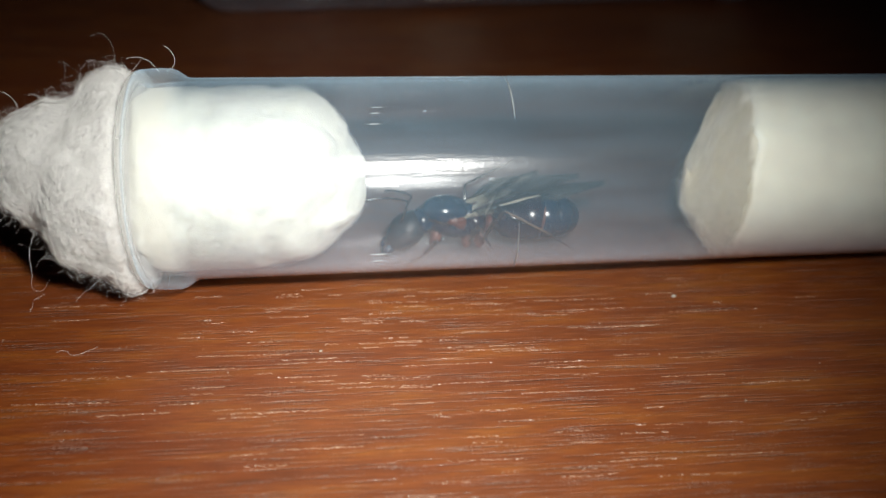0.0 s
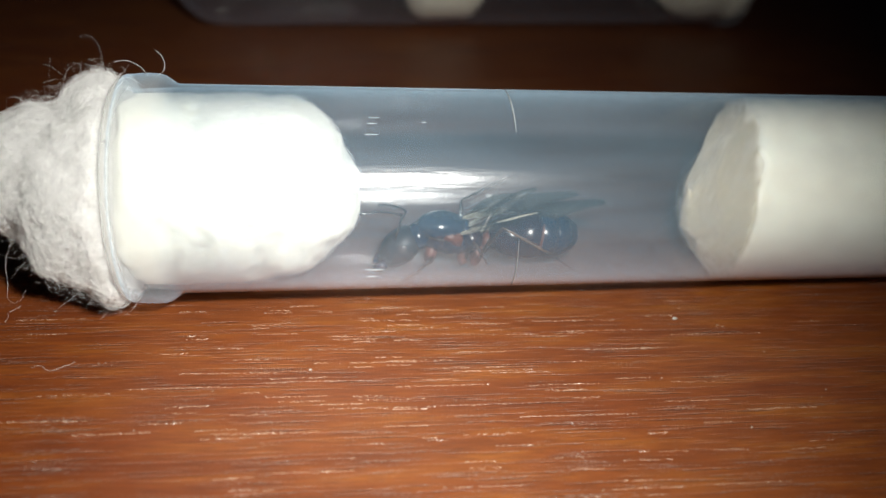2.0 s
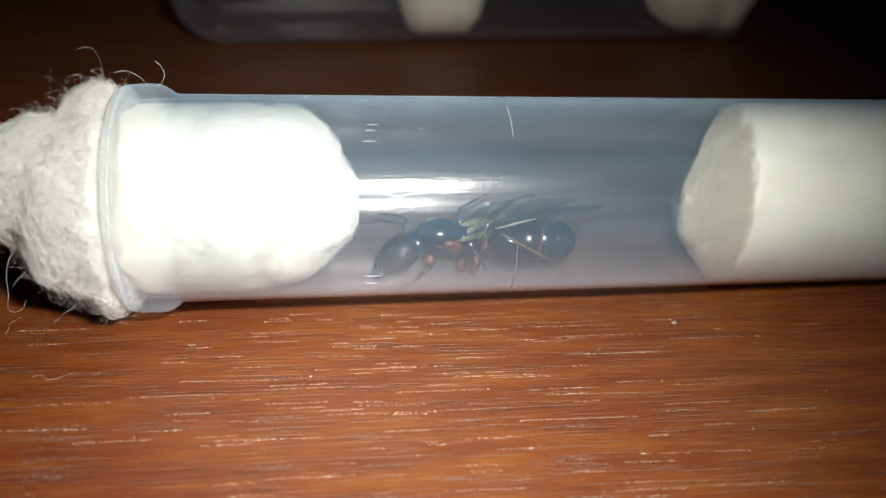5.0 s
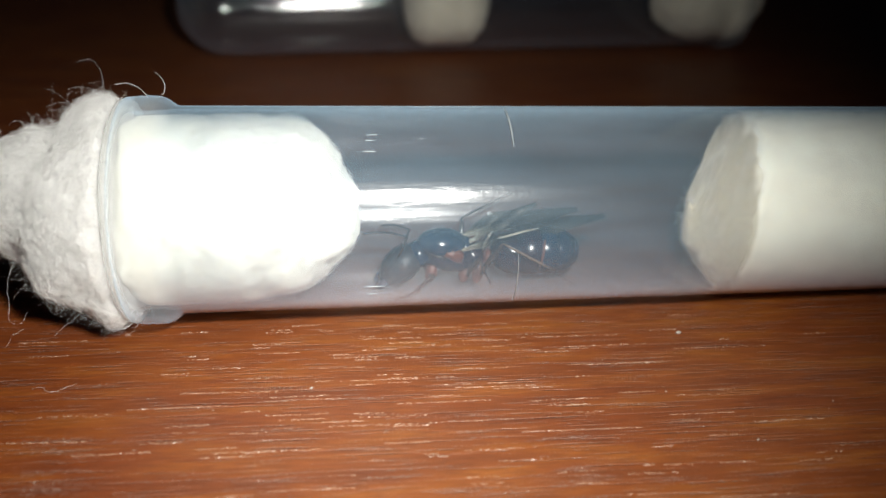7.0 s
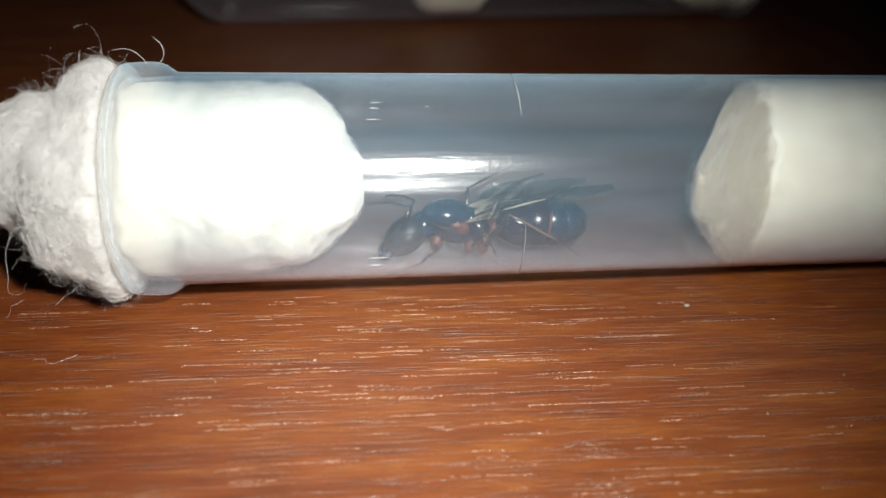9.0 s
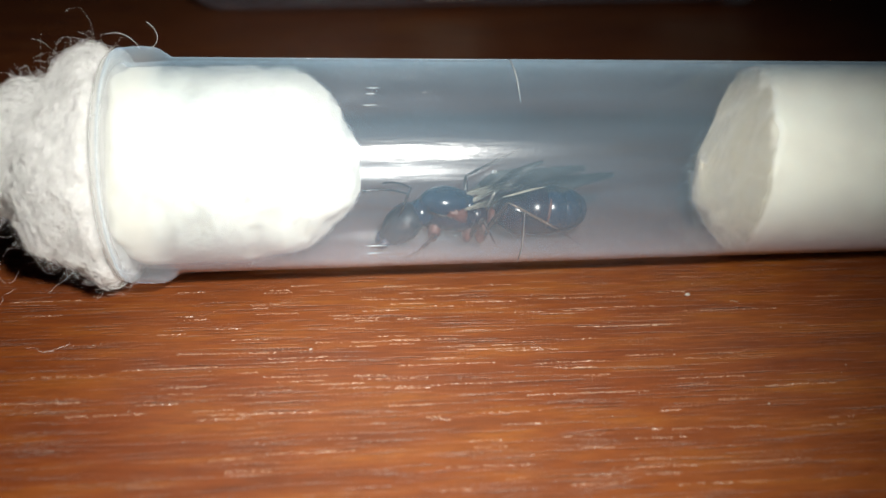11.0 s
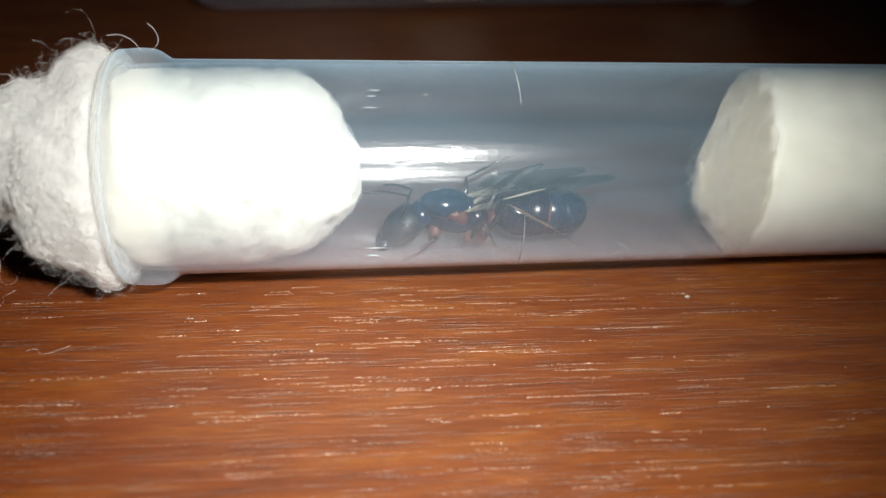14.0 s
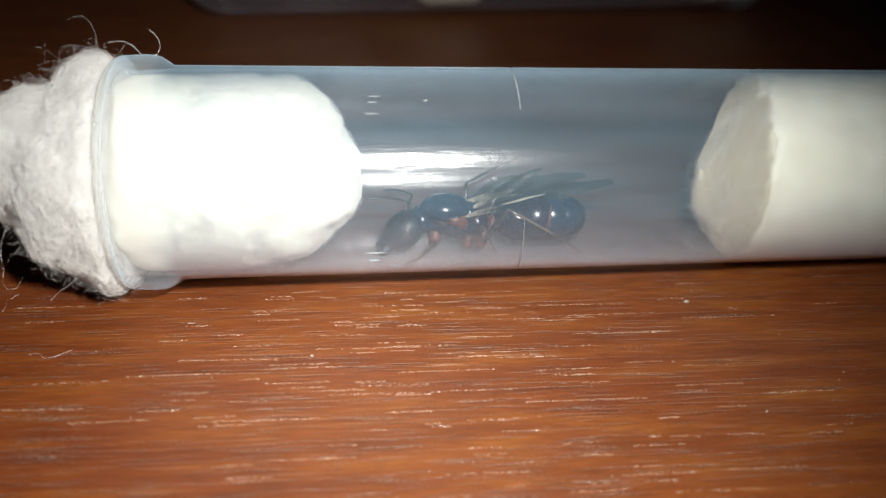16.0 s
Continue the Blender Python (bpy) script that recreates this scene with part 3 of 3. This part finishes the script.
def cotton_stopper():
    """The dry stopper: a packed plug in the mouth and a loose wad that bulges out of it."""
    base = empty("cotton_plug", at_mm(-16, 0, 0))
    ax = 9.33
    sh = lambda balls: [((c[0] + 16, c[1], c[2]), r) for c, r in balls]
    bm = bmesh.new()
    balls = [((-13.4, 0, ax), (3.4, 7.4, 7.4)), ((-11.0, 0, ax), (4.5, 7.3, 7.3)), ((-7.5, 0, ax), (7.5, 7.25, 7.25)), ((-3.9, 0, ax + 0.1), (4.9, 6.9, 6.9)), ((-1.6, 0.2, ax - 0.2), (3.6, 5.4, 5.2)), ((-4.4, -3.6, ax + 3.2), (4.0, 3.2, 3.2))]
    lump(bm, (9.5, 0, ax), sh(balls), 0.6, 6, ((0.4, 0.30), (0.08, 1.0), (0.05, 3.0)))
    for v in bm.verts:
        v.co.x = max(v.co.x, -0.5)
        r = math.hypot(v.co.y, v.co.z - ax + 0.05)
        if r > 7.3:
            v.co.y *= 7.3 / r
            v.co.z = ax - 0.05 + (v.co.z - ax + 0.05) * 7.3 / r
    nap = bm.copy()
    nap.normal_update()
    part("packed_plug", bm, COTTON_IN, base, "white cotton packed tight inside the tube")
    felt("nap", nap, (9.5, 0, ax), base, 9000, (1.0, 2.6), 0.35, lambda p: p.x > 4, "fine cotton nap", 0.006, 0.45, 9, within=(ax - 0.05, 7.36))
    nap.free()
    bm = bmesh.new()
    balls = [((-16.1, -0.3, ax - 0.2), (1.3, 7.6, 7.3)), ((-17.3, -0.9, ax - 0.2), (3.3, 6.3, 6.2)), ((-16.9, 1.6, 14.5), (2.5, 3.0, 2.8)), ((-20.8, 0.5, 10.4), (5.1, 5.4, 4.7)),
             ((-18.3, -2.8, 8.4), (3.5, 4.0, 3.9)), ((-16.8, -2.8, 5.0), (2.1, 2.6, 2.9)), ((-18.6, -2.0, 9.6), (2.8, 5.4, 5.2)), ((-22.8, 0.6, 10.7), (3.2, 4.2, 3.9))]
    lump(bm, (-1.2, 0, ax - 0.3), sh(balls), 1.0, 6, ((0.42, 0.42), (0.12, 1.2), (0.05, 3.2)), flat=0.05, octaves=2)
    fuzz = bm.copy()
    fuzz.normal_update()
    part("loose_wad", bm, COTTON, base, "loose white cotton wad with frayed fibres")
    keep = lambda p: p.x < 2.2
    felt("nap", fuzz, (-1.2, 0, ax - 0.3), base, 34000, (1.2, 3.4), 0.7, keep, "fine felted cotton fibres", 0.0075, 0.5, 3)
    # thick white ends added for the cotton's sparkle
    fibres("glint", fuzz, base, 1300, (0.12, 0.35), keep, "short shiny fibre ends", GLINT_WHITE, seed=4, radius=0.015, curl=0.4, lift=(0.0, 0.4), hold=0.0, steps=3)
    fibres("fuzz", fuzz, base, 10500, (0.6, 1.8), keep, "short frayed cotton fibres", seed=8, radius=0.006, curl=0.8, lift=(0.3, 1.4), hold=0.12, steps=8, coiled=0.8)
    fibres("curls", fuzz, base, 320, (1.5, 3.6), lambda p: -6.5 < p.x < 0 and p.z > 12.2, "tangled curls between the lobes", radius=0.006, curl=1.1, seed=6, lift=(0.4, 1.5), hold=0.1, steps=16, coiled=0.5)
    fibres("fringe", fuzz, base, 200, (2.5, 5.0), keep, "long curly stray cotton fibres", radius=0.007, curl=1.1, seed=5, lift=(0.3, 1.4), hold=0.12, steps=24, coiled=0.3)
    fuzz.free()
    for arc in (((-12.6, 2, 17.6), (-12.1, 2, 18.0), (-11.9, 2, 18.6), (-12.1, 2, 19.2), (-12.5, 2, 19.6)),
                ((-13.0, 1, 18.0), (-13.5, 1, 18.7), (-14.3, 1, 19.1), (-15.2, 1, 19.0)),
                ((-24.6, 0, 14.2), (-25.3, 0, 15.4), (-24.9, 0, 16.7), (-23.9, 0, 16.9), (-23.3, 0, 15.9), (-23.7, 0, 14.7), (-24.7, 0, 13.9)),
                ((-18.2, 1, 15.4), (-19.3, 1, 16.2), (-20.0, 1, 15.6), (-20.2, 1, 14.4)),
                ((-20.4, 0, 14.6), (-21.2, 0, 15.6), (-21.7, 0, 16.6))):
        bm = bmesh.new()
        pipe(bm, curve_through([(x + 16, y, z) for x, y, z in arc], 6), 0.009, 5)
        part("stray_fibre", bm, FIBRE, base)
    tagged(base, "white dry cotton stopper bulging out of the tube mouth", "cotton plug", "cotton plugs")


def damp_plug():
    """The damp plug: a dome toward the ant, then pressed against the wall."""
    bm = bmesh.new()
    seg, rings, face = 128, [], 44
    for k in range(face + 40):
        ring = []
        for j in range(seg):
            a = 2 * math.pi * j / seg
            dy, dz = math.cos(a), math.sin(a)
            rag = noise.fractal(Vector((dy * 2.8, dz * 2.8, 3)), 0.7, 2.0, 5)
            edge = 33.35 + 1.4 * dy + 0.3 * dz
            if k < face:
                s = k / face
                r = 0.02 + 7.5 * s ** 0.8
                x = 29.9 + (edge - 29.9) * s ** 0.95 + 0.65 * rag * s ** 6
                spot = Vector((dy * s, dz * s, 0.0))
                fade = min(1, 3 * (1 - s))
                x += (0.8 * noise.noise(spot * 1.8 + Vector((0, 0, 4.3))) + 0.34 * noise.noise(spot * 4.2) + 0.10 * noise.fractal(spot * 12, 0.8, 2.0, 3)) * fade
                dz -= 0.26 * (1 - s) ** 1.5 / max(s, 0.05) * min(1, s * 6)
            else:
                s = (k - face) / 39
                x = edge + 0.65 * rag * (1 - s) - 0.08 + (62.1 - edge) * s
                r = 7.73 - 0.15 * (x + 11.1) / 88 - 0.03 * abs(noise.noise(Vector((x * 0.9, dy * 5, dz * 5)))) - (0.07 if k == face else 0)
            ring.append(bm.verts.new((x, r * dy, r * dz)))
        rings.append(ring)
    for a, b in zip(rings, rings[1:]):
        for j in range(seg):
            bm.faces.new((a[j], a[(j + 1) % seg], b[(j + 1) % seg], b[j]))
    bm.faces.new(rings[0][::-1])
    bm.faces.new(rings[-1])
    nap = bm.copy()
    nap.normal_update()
    ob = part("cotton_plug", bm, COTTON_WET, None)
    ob.matrix_world = TUBE_POSE
    fibres("fringe", nap, ob, 1500, (0.5, 1.5), lambda p: p.x < 33.3, "damp cotton wisps", FIBRE, 0.006, 0.7, 4, (0.0, 0.5), 0.15, (0.0, 7.2), coiled=1.0)
    nap.free()
    tagged(ob, "damp cream cotton plug pressed against the tube wall, domed end", "cotton plug", "cotton plugs")


# ---------------------------------------------------------------- the ant
def leg(parent, name, pts, radii, foot, mats=(LEG, LEG, LEG)):
    """Coxa and femur, tibia, tarsus: pts are body, knee, ankle, toe."""
    a, k, e, t = (Vector(p) for p in pts)
    bm = bmesh.new()
    mid = a.lerp(k, 0.5) + Vector((0, 0, 0.12))
    pipe(bm, [a, a.lerp(k, 0.2), mid, a.lerp(k, 0.85), k], [radii[0] * 0.9, radii[0] * 0.75, radii[0], radii[0] * 0.75, radii[0] * 0.5], 10)
    top = part(name, bm, mats[0], parent)
    bm = bmesh.new()
    pipe(bm, [k, k.lerp(e, 0.3), k.lerp(e, 0.75), e], [radii[1] * 0.6, radii[1], radii[1] * 0.9, radii[1] * 0.6], 8)
    part("tibia", bm, mats[1], top)
    bm = bmesh.new()
    n = 5
    pts = [e.lerp(t, i / n) for i in range(n + 1)]
    rr = [radii[2] * (1.0 if i % 2 else 0.75) for i in range(n + 1)]
    pipe(bm, pts, rr, 6)
    part("tarsus", bm, mats[2], top)
    return top


def wing(parent, name, base, tip, width, droop, side, veins):
    """A folded wing: a thin bowed blade with a rounded tip, and its veins."""
    base, tip = Vector(base), Vector(tip)
    ahead = tip - base
    across = Vector((0, side, 0)) - ahead * (Vector((0, side, 0)).dot(ahead) / ahead.length_squared)
    across = (across.normalized() + Vector((0, 0, -droop))).normalized()
    up = ahead.cross(across).normalized()
    nu, nv = 22, 8

    def spot(s, v):
        w = width * (math.sin(math.pi * min(0.08 + s * 0.88, 1)) ** 0.55) * (0.35 + 0.75 * s)
        return base + ahead * s + across * (w * (v - 0.25)) + up * (0.25 * math.sin(s * 9 + v * 3) * s + 0.5 * math.sin(math.pi * v) * s)

    bm = bmesh.new()
    grids = []
    for lift in (0, 0.012):
        grids.append([[bm.verts.new(spot(i / nu, j / nv) + up * lift) for j in range(nv + 1)] for i in range(nu + 1)])
    for g in grids:
        for i in range(nu):
            for j in range(nv):
                bm.faces.new((g[i][j], g[i + 1][j], g[i + 1][j + 1], g[i][j + 1]))
    blade = part(name, bm, WING, parent, "clear smoky folded wing")
    for v0, v1, e in veins:
        bm = bmesh.new()
        pts = [spot(0.01 + e * k / 10, v0 + (v1 - v0) * k / 10) + up * 0.02 for k in range(11)]
        pipe(bm, pts, [0.034 - 0.0028 * k for k in range(11)], 5)
        part("vein", bm, VEIN, blade)
    return blade


ANT_AT = (13.0, 0.0, 1.6)


def ant():
    o = Vector(ANT_AT)
    queen = empty("ant", at_mm(*ANT_AT))
    rel = lambda x, y, z: Vector((x, y, z)) - o
    # head, pointing forward and down
    head_c = rel(5.5, -0.2, 3.75)
    bm = bmesh.new()
    ellipsoid(bm, head_c, (2.1, 1.55, 1.42), (0, -44, 0), 36, 24, 0.05, 0.8, -0.12)
    head = part("head", bm, HEAD, queen, "dull blue-black head")
    for s in (-1, 1):
        bm = bmesh.new()
        ellipsoid(bm, rel(5.7, -0.2 + s * 1.42, 4.35), (0.46, 0.2, 0.38), (0, -40, 0), 18, 12)
        part("eye", bm, EYE, head)
        bm = bmesh.new()
        pipe(bm, [rel(4.3, -0.2 + s * 0.75, 2.7), rel(3.8, -0.2 + s * 0.85, 2.3), rel(3.5, -0.2 + s * 0.4, 2.12), rel(3.55, -0.2 + s * 0.05, 2.2)], [0.42, 0.36, 0.24, 0.08], 8)
        part("mandible", bm, BLACK, head)
    feelers = []
    for s, elbow, end in ((-1, (5.9, -1.9, 7.3), (2.4, -2.3, 7.9)), (1, (6.4, 1.4, 6.2), (4.2, 3.6, 5.6))):
        root = rel(4.75, -0.2 + s * 0.55, 3.9)
        el, en = rel(*elbow), rel(*end)
        bm = bmesh.new()
        pipe(bm, [root, root.lerp(el, 0.5) + Vector((0.12, 0, 0)), el], [0.08, 0.085, 0.10], 7)
        scape = part("antenna", bm, LEG, queen)
        feelers.append((scape, root * MM))
        bm = bmesh.new()
        pts = [el.lerp(en, k / 11) + Vector((0, 0, 0.25 * math.sin(math.pi * k / 11))) for k in range(12)]
        pipe(bm, pts, [0.07 + (0.02 if k % 2 else 0) for k in range(12)], 7)
        part("funiculus", bm, LEG, scape)
    # thorax: collar, high back, red side plates, dark underside
    bm = bmesh.new()
    ellipsoid(bm, rel(7.1, 0, 4.7), (1.0, 1.25, 1.15), (0, -25, 0), 28, 18)
    part("collar", bm, BLACK, queen)
    bm = bmesh.new()
    ellipsoid(bm, rel(9.05, 0, 5.6), (2.1, 1.55, 1.25), (0, 4, 0), 36, 24, 0.04, 0.7)
    part("thorax_back", bm, BLACK, queen, "shiny blue-black thorax back")
    bm = bmesh.new()
    ellipsoid(bm, rel(10.95, 0, 5.35), (0.75, 1.05, 0.7), (0, 20, 0), 24, 16, 0.06, 1.2)
    part("scutellum", bm, BLACK, queen)
    bm = bmesh.new()
    pipe(bm, [rel(7.3, -1.05, 5.35), rel(8.3, -1.5, 5.2), rel(9.3, -1.62, 5.02), rel(10.2, -1.45, 4.95)], [0.03, 0.07, 0.07, 0.03], 6)
    part("suture", bm, LEG, queen, "seam below the thorax back")
    bm = bmesh.new()
    ellipsoid(bm, rel(9.8, 0, 4.3), (2.5, 1.45, 1.25), (0, 8, 0), 36, 24, 0.06, 0.9)
    part("thorax", bm, GASTER, queen)
    for s in (-1, 1):
        bm = bmesh.new()
        ellipsoid(bm, rel(9.85, s * 1.35, 5.15), (0.85, 0.32, 0.48), (0, 22, 0), 20, 14, 0.5, 3)
        part("wing_base", bm, RED, queen, "reddish plate at the wing root")
    bm = bmesh.new()
    ellipsoid(bm, rel(11.6, 0, 4.2), (1.0, 1.15, 1.2), (0, 0, 0), 24, 16)
    part("propodeum", bm, GASTER, queen)
    bm = bmesh.new()
    ellipsoid(bm, rel(12.85, 0, 3.9), (0.42, 0.75, 0.95), (0, 6, 0), 20, 14)
    part("petiole", bm, RED, queen)
    # gaster: overlapping plates
    bm = bmesh.new()
    ellipsoid(bm, rel(15.2, 0, 4.4), (2.1, 1.75, 1.75), (0, 4, 0), 40, 26)
    gaster = part("gaster", bm, GASTER, queen, "glossy black-brown gaster with banded plates")
    for x, rx, ry, rz, z in ((16.6, 2.0, 2.0, 2.0, 4.6), (17.9, 1.95, 1.98, 1.98, 4.6), (19.0, 1.75, 1.8, 1.8, 4.55), (19.7, 1.2, 1.45, 1.45, 4.5)):
        bm = bmesh.new()
        ellipsoid(bm, rel(x, 0, z), (rx, ry, rz), (0, 3, 0), 40, 26)
        part("gaster_plate", bm, GASTER if x < 17.5 else BLACK, gaster)
    bm = bmesh.new()
    ellipsoid(bm, rel(17.15, 0, 4.6), (0.45, 1.985, 1.985), (0, 14, 0), 36, 14)
    part("joint_band", bm, RED, gaster, "red-brown skin between two plates")
    # coxae
    for x, y, z in ((8.1, 0.75, 3.35), (10.9, 0.8, 3.2), (12.0, 0.85, 3.15)):
        for s in (-1, 1):
            bm = bmesh.new()
            ellipsoid(bm, rel(x, s * y, z), (0.52, 0.5, 0.92), (s * 18, 15, 0), 18, 12)
            part("coxa", bm, RED, queen)
    legs = {}
    rr = (0.26, 0.15, 0.085)
    leg(queen, "leg", [rel(8.2, -1.0, 3.0), rel(7.6, -2.9, 3.9), rel(6.6, -3.2, 3.0), rel(5.3, -3.3, 2.4)], rr, None)
    leg(queen, "leg", [rel(8.2, 1.0, 3.0), rel(7.6, 2.9, 4.6), rel(6.4, 3.4, 3.4), rel(5.2, 3.3, 2.4)], rr, None)
    legs["mid"] = leg(queen, "leg", [rel(11.0, -1.0, 2.9), rel(11.35, -2.7, 5.5), rel(12.0, -3.3, 4.5), rel(12.5, -3.5, 3.75)], rr, None)
    leg(queen, "leg", [rel(10.9, 1.0, 3.0), rel(11.1, 3.0, 6.4), rel(14.4, 3.0, 8.2), rel(15.6, 3.6, 8.4)], (0.22, 0.11, 0.05), None)
    leg(queen, "leg", [rel(12.1, -1.05, 2.9), rel(13.6, -2.6, 6.75), rel(17.9, -2.6, 4.15), rel(20.2, -2.6, 2.4)], (0.24, 0.12, 0.06), None, (LEG, SHIN_GLINT, LEG))
    leg(queen, "leg", [rel(12.1, 1.05, 2.9), rel(14.2, 2.6, 6.2), rel(18.6, 3.4, 4.2), rel(21.2, 3.4, 2.45)], rr, None)
    near = ((0.02, 0.02, 0.25), (0.22, 0.25, 0.22), (0.42, 0.45, 0.25), (0.62, 0.66, 0.2))
    far = ((0.02, 0.02, 0.45), (0.2, 0.3, 0.4), (0.36, 0.6, 0.36), (0.55, 0.85, 0.3))
    blade = wing(queen, "wing", rel(9.9, -1.2, 5.35), rel(23.0, 0.3, 7.3), 2.3, -0.25, 1, near)
    bm = bmesh.new()
    pipe(bm, [rel(13.4, -1.25, 6.5), rel(14.2, -1.2, 6.66), rel(15.0, -1.1, 6.82), rel(15.9, -1.0, 7.0), rel(16.9, -0.9, 7.15)], [0.03, 0.07, 0.085, 0.07, 0.04], 8)
    part("stigma", bm, VEIN, blade, "pale thickened streak on the wing")
    wing(queen, "wing", rel(10.6, 1.0, 5.6), rel(21.5, 3.2, 6.6), 2.0, -0.35, 1, far)
    wing(queen, "wing", rel(10.6, -0.6, 5.5), rel(17.0, 0.4, 8.6), 1.5, -0.3, 1, far)
    wing(queen, "wing", rel(10.6, 1.2, 5.2), rel(16.0, 3.2, 6.6), 1.8, -0.5, 1, far)
    tagged(queen, "winged dark ant queen, glossy black-brown, standing inside the tube", "ant")
    return legs, feelers


# ---------------------------------------------------------------- crumbs on the table
def crumbs():
    for x, y, r in ((27.9, -6.8, 0.2), (-1.9, -11.2, 0.1), (29.0, -5.2, 0.06), (24.0, -14, 0.06), (33.5, -11.5, 0.05), (36.0, -16.2, 0.06), (35.2, -17.0, 0.04), (20.5, -9.8, 0.05), (12.4, -7.9, 0.04), (-8.6, -13.0, 0.05), (-13.2, -16.5, 0.05), (6.1, -18.8, 0.05), (28.4, -19.6, 0.07), (-17.0, -9.4, 0.04)):
        bm = bmesh.new()
        ellipsoid(bm, (0, 0, r * 0.6), (r * 1.3, r * 0.8, r * 0.7), (0, 0, 20), 14, 10, 0.5, 2.5)
        ob = part("crumb", bm, CRUMB, None)
        ob.location = (x * MM, y * MM, 0)
        tagged(ob, "tiny pale grey crumb lying on the table", "crumb", "crumbs on the table")


def lint():
    for seed, (x, y, z), ln, flat in ((1, (23.2, -4.6, 3.2), 1.3, False), (2, (-21.5, -9.5, 0.05), 2.6, True), (3, (-25.0, -4.0, 0.05), 2.0, True), (4, (31.0, -8.0, 0.04), 0.8, True)):
        g = random.Random(seed)
        p, a, pts = Vector((0, 0, 0)), g.uniform(0, 6), []
        for _ in range(9):
            pts.append(p.copy())
            a += g.uniform(-0.9, 1.1)
            p = p + Vector((math.cos(a), math.sin(a) * (1 if flat else 0.3), 0 if flat else math.sin(a) * 0.5)) * ln / 6
        bm = bmesh.new()
        pipe(bm, pts, 0.008, 5)
        ob = part("lint", bm, FIBRE, None)
        ob.location = (x * MM, y * MM, z * MM)
        tagged(ob, "single stray white cotton fibre, curled", "lint", "stray fibres")


table()
near_tube()
cotton_stopper()
damp_plug()
far_tube()
LEGS, FEELERS = ant()
crumbs()
lint()


def swing(pivot, rx, ry, rz):
    """A turn about a joint, in the ant's space."""
    return Matrix.Translation(pivot) @ pose(0, 0, 0, rx, ry, rz) @ Matrix.Translation(-Vector(pivot))


def motions():
    """The ant stands almost still: its feelers stir and its near middle leg shifts once."""
    joint = (Vector((11.0, -1.0, 2.9)) - Vector(ANT_AT)) * MM
    rows = [(0, 3), (1.5, 1), (3, 0), (4.7, 0), (6.8, 7), (9, 6), (11.5, 7), (16, 6)]
    walk(LEGS["mid"], [(t, swing(joint, 0, a, 0)) for t, a in rows])
    for (feeler, root), side in zip(FEELERS, (1, -1)):
        rows = [(0, -5), (1, -3), (2, -6), (3, -3), (4.7, -2), (6.8, 0), (8, 1.5), (9.2, 0), (11.3, -1), (13, 0.5), (14.5, -0.5), (16, 0.5)]
        walk(feeler, [(t, swing(root, a * side, a, 0)) for t, a in rows])


motions()
